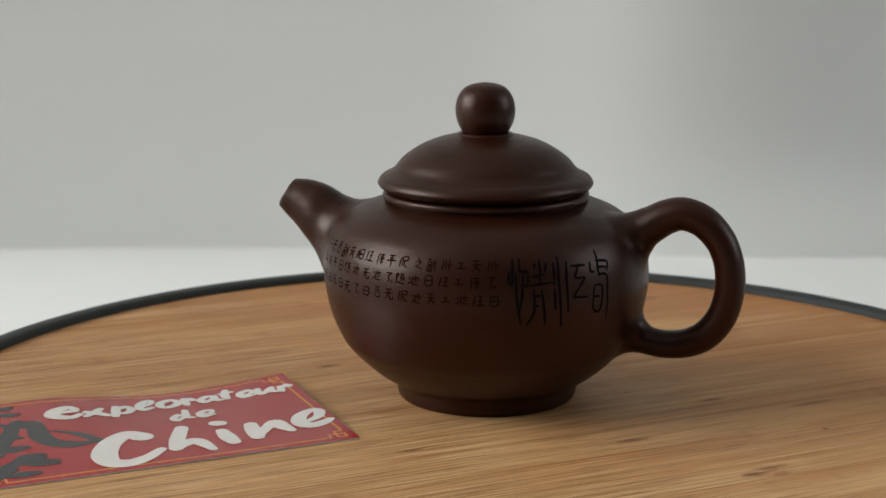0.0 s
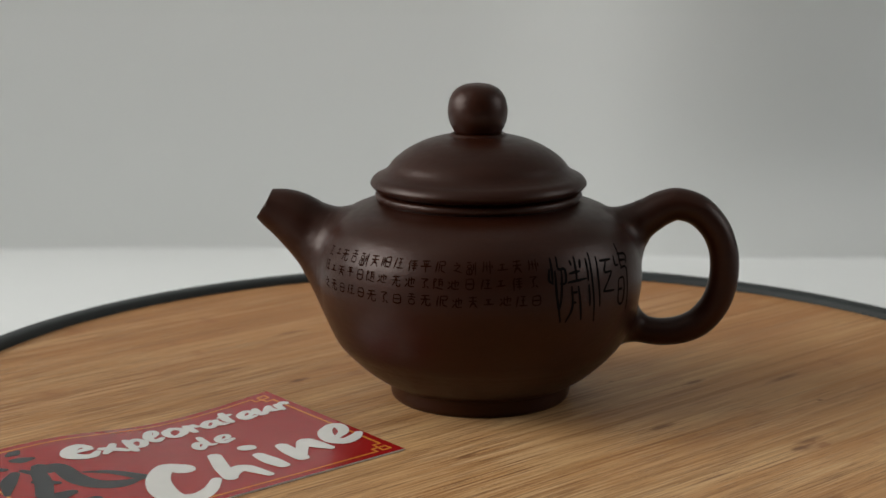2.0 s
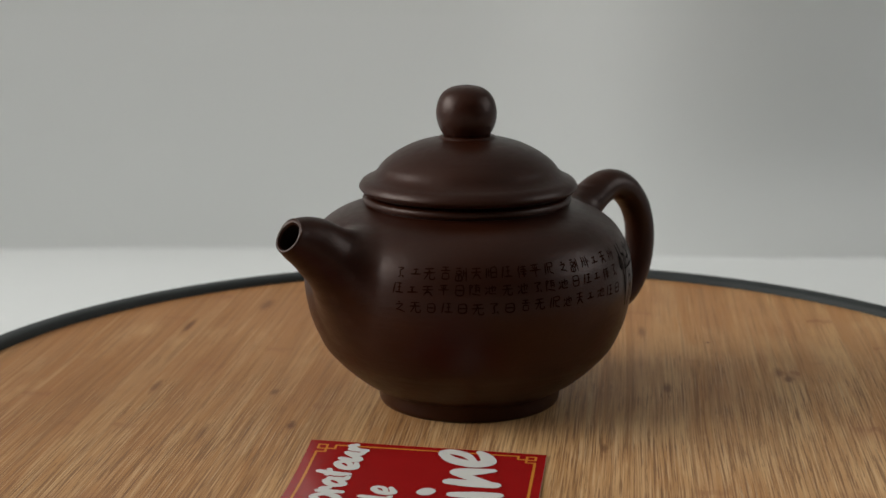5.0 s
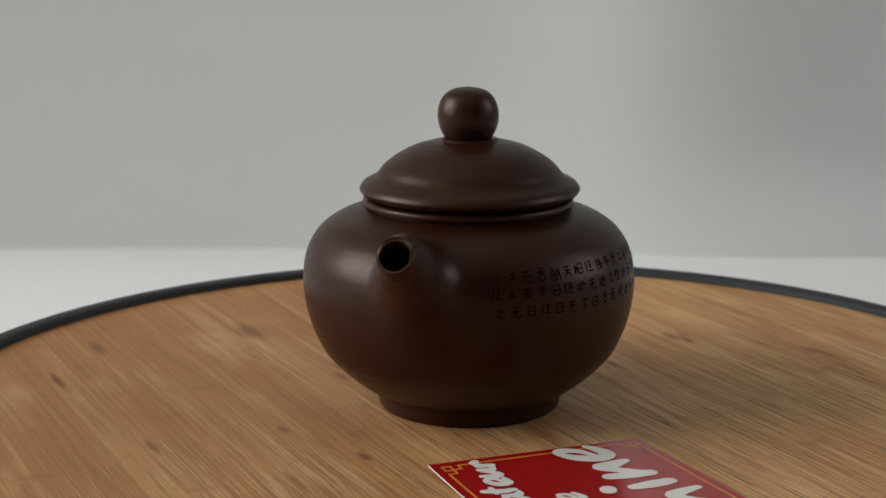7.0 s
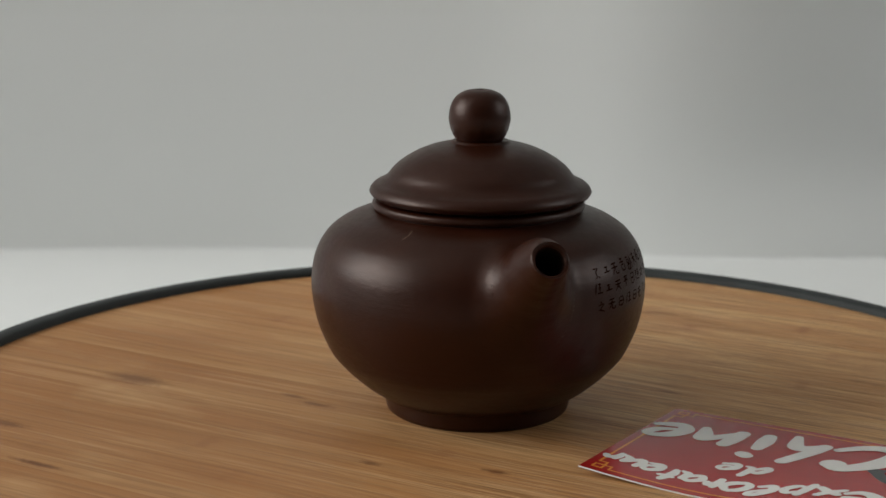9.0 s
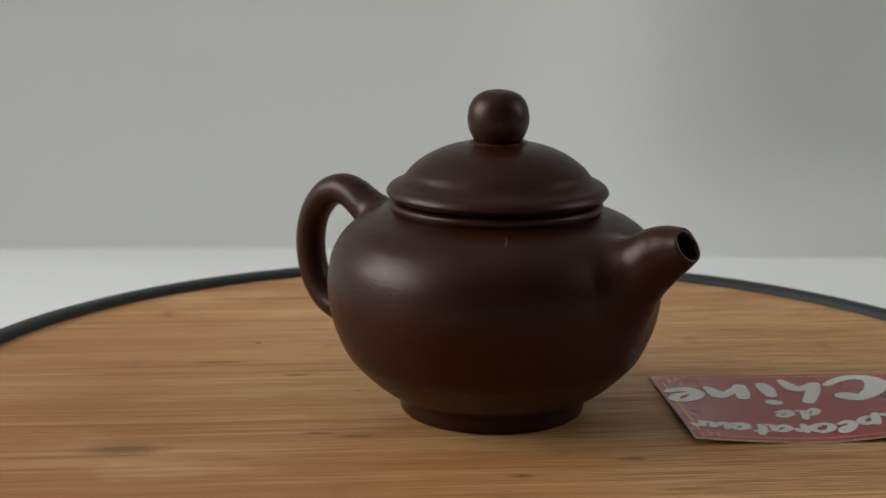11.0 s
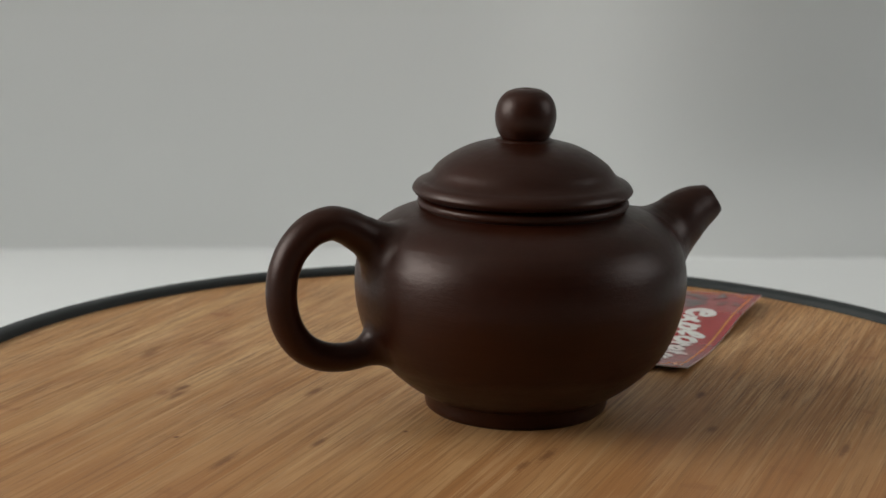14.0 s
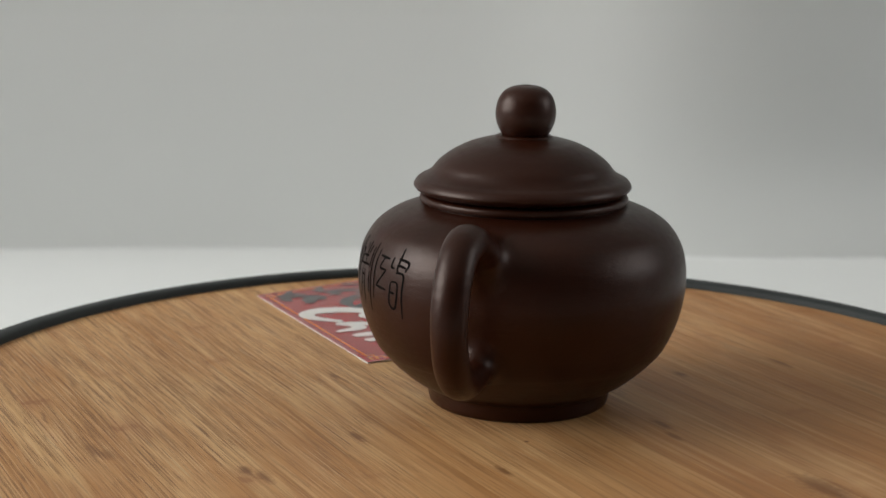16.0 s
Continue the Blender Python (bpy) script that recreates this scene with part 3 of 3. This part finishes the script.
    for row, (z, a0) in enumerate(((41.2, 26.6), (37.4, 26.0), (33.3, 27.0))):
        for i, key in enumerate(SMALL_LINES[row]):
            a = a0 + 5.15 * i + rng.uniform(-0.35, 0.35)
            zz = z + 0.5 * i / 16 + rng.uniform(-0.2, 0.2)
            wide, high = rng.uniform(1.6, 2.0), rng.uniform(1.2, 1.45)
            bm = bmesh.new()
            for cut in SMALL_CUTS[key]:
                stroke(bm, [(a + wide * x, zz + high * y) for x, y in cut], rng.uniform(0.28, 0.36))
            part("engraved_mark", linked(bm), CUT, pot, "small sign cut into the clay")
    bm = bmesh.new()
    stroke(bm, [(311.0, 49.9), (311.6, 49.2), (310.6, 48.3)], 0.22)
    part("scratch", bm, SCRATCH, pot, "pale fine scratch")
    return pot


teapot = build_teapot()

# ---------- the card ----------
CARD_L, CARD_W = 0.0885, 0.0550


def card_lift(u, v):
    """Height of the curled card over the board: its top edge rises at both ends, its bottom edge lies flat."""
    a = min(1.0, max(0.0, (u - 0.062) / 0.0265))
    b = min(1.0, max(0.0, (0.058 - u) / 0.036))
    return 0.0004 + max(0.0, 1 - v / CARD_W) * (0.0017 * a ** 1.5 + 0.0026 * b * b * (3 - 2 * b))


def on_card(u, v, out=0.0):
    return Vector((CARD_L - u, v, card_lift(u, v) + out))


def brush(bm, points, widths, out=0.00006):
    """A printed stroke with round ends along points (u, v) in mm, on the card's face."""
    pts = smooth_curve([(u, v, 0) for u, v in points], 8)
    w = smooth_curve([(x, 0, 0) for x in widths], 8)
    left, right = [], []
    n = len(pts) - 1
    dirs = [(pts[min(i + 1, n)] - pts[max(i - 1, 0)]).normalized() for i in range(n + 1)]
    for i, p in enumerate(pts):
        s = Vector((-dirs[i].y, dirs[i].x, 0)) * w[i].x * 0.5
        left.append(p + s)
        right.append(p - s)

    def cap(p, d, r):
        side = Vector((-d.y, d.x, 0))
        return [p + side * r * math.cos(a) + d * r * math.sin(a) for a in (math.pi * k / 6 for k in range(1, 6))]

    rows = list(zip(left, right))
    verts = [(bm.verts.new(on_card(a.x / 1000, a.y / 1000, out + 0.00002 * i / n)), bm.verts.new(on_card(b.x / 1000, b.y / 1000, out + 0.00002 * i / n)))
             for i, (a, b) in enumerate(rows)]
    for (a, b), (c, d) in zip(verts, verts[1:]):
        bm.faces.new((a, c, d, b))
    end = [bm.verts.new(on_card(q.x / 1000, q.y / 1000, out + 0.00002)) for q in cap(pts[-1], dirs[-1], w[-1].x * 0.5)]
    bm.faces.new([verts[-1][0], *end, verts[-1][1]])
    start = [bm.verts.new(on_card(q.x / 1000, q.y / 1000, out)) for q in cap(pts[0], -dirs[0], w[0].x * 0.5)]
    bm.faces.new([verts[0][1], *start, verts[0][0]])


def build_card():
    card = thing("card", pose(*CARD, 0, 0, 0, CARD_TURN), "glossy red printed card with white lettering, one corner curled up", "card")
    nu, nv = 60, 30
    bm = bmesh.new()
    top = [[bm.verts.new(on_card(CARD_L * i / nu, CARD_W * j / nv)) for j in range(nv + 1)] for i in range(nu + 1)]
    for i in range(nu):
        for j in range(nv):
            bm.faces.new((top[i][j], top[i][j + 1], top[i + 1][j + 1], top[i + 1][j]))
    bmesh.ops.recalc_face_normals(bm, faces=bm.faces)
    if sum(f.normal.z for f in bm.faces) < 0:
        bmesh.ops.reverse_faces(bm, faces=bm.faces)
    part("printed_face", bm, RED, card, "glossy red print")
    bm = bmesh.new()
    low = [[bm.verts.new(on_card(CARD_L * i / nu, CARD_W * j / nv, -0.00035)) for j in range(nv + 1)] for i in range(nu + 1)]
    for i in range(nu):
        for j in range(nv):
            bm.faces.new((low[i][j], low[i + 1][j], low[i + 1][j + 1], low[i][j + 1]))
    edge = [(i, 0) for i in range(nu)] + [(nu, j) for j in range(nv)] + [(i, nv) for i in range(nu, 0, -1)] + [(0, j) for j in range(nv, 0, -1)]
    up = [bm.verts.new(on_card(CARD_L * i / nu, CARD_W * j / nv, -0.00002)) for i, j in edge]
    for k, (i, j) in enumerate(edge):
        i2, j2 = edge[(k + 1) % len(edge)]
        bm.faces.new((low[i][j], low[i2][j2], up[(k + 1) % len(edge)], up[k]))
    part("paper", bm, PAPER, card, "white paper edge")
    # gold border with stepped corners
    bm = bmesh.new()
    a, b, c, d = 2.3, 86.2, 2.3, 52.7
    for p in ([(a + 4, c), (30, c), (58, c), (b - 4, c)], [(a + 4, d), (30, d), (58, d), (b - 4, d)], [(a, c + 4), (a, 20), (a, 35), (a, d - 4)], [(b, c + 4), (b, 20), (b, 35), (b, d - 4)]):
        brush(bm, p, [0.6] * 4, 0.00004)
    for x, sx in ((a, 1), (b, -1)):
        for y, sy in ((c, 1), (d, -1)):
            for p in ([(x, y + 4 * sy), (x + 2 * sx, y + 4 * sy)], [(x + 2 * sx, y + 4 * sy), (x + 2 * sx, y + 2 * sy)], [(x + 4 * sx, y), (x + 4 * sx, y + 2 * sy)],
                      [(x + 4 * sx, y + 2 * sy), (x, y + 2 * sy)], [(x, y + 2 * sy), (x, y)], [(x, y), (x + 2.2 * sx, y)], [(x + 2.2 * sx, y), (x + 2.2 * sx, y + 2.6 * sy)]):
                brush(bm, p, [0.55] * 2, 0.00003)
    part("gold_border", bm, GOLD, card, "thin gold border line", True)
    # black brush strokes
    for k, (p, w) in enumerate((
            ([(11.7, 15.1), (13.6, 17.7), (16.0, 14.9), (16.6, 19.0)], [1.5, 2.5, 3, 2]),
            ([(16.7, 15.8), (19.3, 17.8), (19.0, 26.1), (21.0, 31.8), (25.4, 34.5), (30.8, 34.2)], [2, 4, 5, 4.6, 4, 1.0]),
            ([(21.9, 23.6), (27.1, 27.3), (31.2, 33.6)], [0.6, 2.2, 3.4]),
            ([(14.2, 17.6), (12.1, 24.1), (8.8, 30.8)], [3.6, 4, 4]),
            ([(10.9, 22.7), (12.6, 24.4), (14.6, 26.1)], [2, 3, 1.6]),
            ([(13.0, 8.5), (14.7, 9.2), (17.1, 9.6)], [2, 3.4, 1.6]),
            ([(13.7, 4.9), (15.3, 4.5), (16.7, 3.7)], [1.6, 3.0, 1.2]),
            ([(8.1, 34.0), (11.2, 33.0), (14.4, 32.6)], [2, 4, 2.4]),
            ([(10.2, 40.9), (13.3, 39.6), (16.3, 39.1)], [2, 5, 3.5]),
            ([(11.8, 41.2), (14.9, 42.8), (18.4, 43.9)], [3, 5, 3.6]),
            ([(6.2, 44.5), (9.9, 42.4), (13.5, 41.4)], [2.5, 3.5, 3]),
            ([(7.4, 49.5), (10.2, 49.1), (13.8, 49.3)], [1.5, 3.6, 2]),
            ([(5.1, 50.2), (6.7, 47.6), (9.3, 45.5)], [1.5, 2.5, 2]),
            ([(9.5, 16), (6, 20), (2.5, 26)], [2.4, 3.6, 1.5]),
            ([(2, 12), (6, 11), (9, 12.5)], [1.4, 3.2, 1.6]),
            ([(1.8, 34), (5, 36), (8, 36)], [1.4, 3.4, 2.0]),
            ([(2, 44), (4, 46), (6.5, 45)], [1.2, 2.6, 1.6]))):
        bm = bmesh.new()
        brush(bm, p, w, 0.00002 + 0.000004 * k)
        part("brush_stroke", bm, BLACK, card, "black brush stroke" if k == 0 else "", True)

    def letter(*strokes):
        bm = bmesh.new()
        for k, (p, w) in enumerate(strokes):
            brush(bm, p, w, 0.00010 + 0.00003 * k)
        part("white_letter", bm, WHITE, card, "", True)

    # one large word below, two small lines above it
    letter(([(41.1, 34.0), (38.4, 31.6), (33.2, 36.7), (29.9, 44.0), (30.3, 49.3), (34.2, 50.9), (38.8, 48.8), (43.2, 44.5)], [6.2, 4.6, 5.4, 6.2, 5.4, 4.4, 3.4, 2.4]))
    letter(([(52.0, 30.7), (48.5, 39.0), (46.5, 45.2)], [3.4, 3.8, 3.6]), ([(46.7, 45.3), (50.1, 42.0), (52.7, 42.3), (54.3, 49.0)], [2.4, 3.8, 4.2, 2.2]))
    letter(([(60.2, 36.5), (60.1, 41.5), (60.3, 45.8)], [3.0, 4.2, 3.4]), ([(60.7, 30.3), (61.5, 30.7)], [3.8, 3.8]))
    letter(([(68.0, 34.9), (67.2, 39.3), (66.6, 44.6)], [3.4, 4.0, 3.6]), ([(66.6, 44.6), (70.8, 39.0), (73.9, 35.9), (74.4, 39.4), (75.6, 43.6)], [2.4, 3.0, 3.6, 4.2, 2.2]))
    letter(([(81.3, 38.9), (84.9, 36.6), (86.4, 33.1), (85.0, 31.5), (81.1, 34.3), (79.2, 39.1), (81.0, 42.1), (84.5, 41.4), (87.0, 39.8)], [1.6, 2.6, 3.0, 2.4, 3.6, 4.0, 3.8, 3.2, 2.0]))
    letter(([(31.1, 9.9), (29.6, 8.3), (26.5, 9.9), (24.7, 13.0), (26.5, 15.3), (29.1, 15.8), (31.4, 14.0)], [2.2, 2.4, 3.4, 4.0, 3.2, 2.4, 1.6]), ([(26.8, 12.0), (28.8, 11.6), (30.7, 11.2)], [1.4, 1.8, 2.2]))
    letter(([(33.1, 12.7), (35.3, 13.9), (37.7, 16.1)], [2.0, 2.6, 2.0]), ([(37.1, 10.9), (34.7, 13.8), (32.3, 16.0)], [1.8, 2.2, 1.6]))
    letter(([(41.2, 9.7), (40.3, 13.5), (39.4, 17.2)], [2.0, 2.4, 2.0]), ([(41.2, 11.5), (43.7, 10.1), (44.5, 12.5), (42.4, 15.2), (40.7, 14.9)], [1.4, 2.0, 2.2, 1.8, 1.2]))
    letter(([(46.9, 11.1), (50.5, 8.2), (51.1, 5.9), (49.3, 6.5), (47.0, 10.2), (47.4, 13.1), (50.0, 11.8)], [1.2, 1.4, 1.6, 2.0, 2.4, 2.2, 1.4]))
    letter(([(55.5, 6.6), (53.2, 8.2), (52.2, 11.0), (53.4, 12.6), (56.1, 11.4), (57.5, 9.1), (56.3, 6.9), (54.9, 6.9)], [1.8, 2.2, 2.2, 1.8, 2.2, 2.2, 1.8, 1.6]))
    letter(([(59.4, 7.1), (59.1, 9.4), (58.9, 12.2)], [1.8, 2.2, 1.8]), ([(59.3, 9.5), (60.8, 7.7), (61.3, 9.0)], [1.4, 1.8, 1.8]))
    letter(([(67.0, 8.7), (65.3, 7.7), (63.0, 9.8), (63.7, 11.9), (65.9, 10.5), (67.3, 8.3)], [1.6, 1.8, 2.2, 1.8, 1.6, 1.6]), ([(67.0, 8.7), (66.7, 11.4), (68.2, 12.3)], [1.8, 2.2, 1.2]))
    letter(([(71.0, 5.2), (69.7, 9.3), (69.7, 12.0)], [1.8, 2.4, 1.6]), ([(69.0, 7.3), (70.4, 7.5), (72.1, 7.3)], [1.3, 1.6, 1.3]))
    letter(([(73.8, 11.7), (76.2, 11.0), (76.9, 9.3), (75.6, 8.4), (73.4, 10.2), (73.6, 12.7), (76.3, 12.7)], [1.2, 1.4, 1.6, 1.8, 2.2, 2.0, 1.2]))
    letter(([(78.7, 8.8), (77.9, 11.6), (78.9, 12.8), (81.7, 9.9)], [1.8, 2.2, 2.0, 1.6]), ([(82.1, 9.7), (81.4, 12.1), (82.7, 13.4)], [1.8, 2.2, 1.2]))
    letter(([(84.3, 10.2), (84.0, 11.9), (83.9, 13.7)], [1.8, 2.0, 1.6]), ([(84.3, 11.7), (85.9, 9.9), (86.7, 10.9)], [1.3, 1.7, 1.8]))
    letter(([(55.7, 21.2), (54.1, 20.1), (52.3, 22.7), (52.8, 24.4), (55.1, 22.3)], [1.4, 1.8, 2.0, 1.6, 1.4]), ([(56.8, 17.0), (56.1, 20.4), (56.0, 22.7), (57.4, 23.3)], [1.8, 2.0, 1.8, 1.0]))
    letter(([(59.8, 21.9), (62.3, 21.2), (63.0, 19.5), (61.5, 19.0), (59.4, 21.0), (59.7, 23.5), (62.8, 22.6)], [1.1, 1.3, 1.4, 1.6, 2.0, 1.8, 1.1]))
    return card


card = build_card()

# ---------- what moves ----------


def motions():
    times = sorted([t for t, a in TURN] + [4.7, 5.2, 5.75, 9.7, 10.25, 10.8])
    rows = [(t, float(np.interp(t, [x for x, a in TURN], [a for x, a in TURN]))) for t in times]
    for ob, (x, y), z, own in ((teapot, POT, 0.0003, SPOUT), (card, CARD, 0.0, CARD_TURN)):
        walk(ob, [(t, pose(0, 0, 0, 0, 0, a) @ TILT @ pose(x, y, z, 0, 0, own)) for t, a in rows])
    walk(board, [(t, pose(0, 0, 0.03, 0, 0, a) @ TILT) for t, a in rows])


motions()
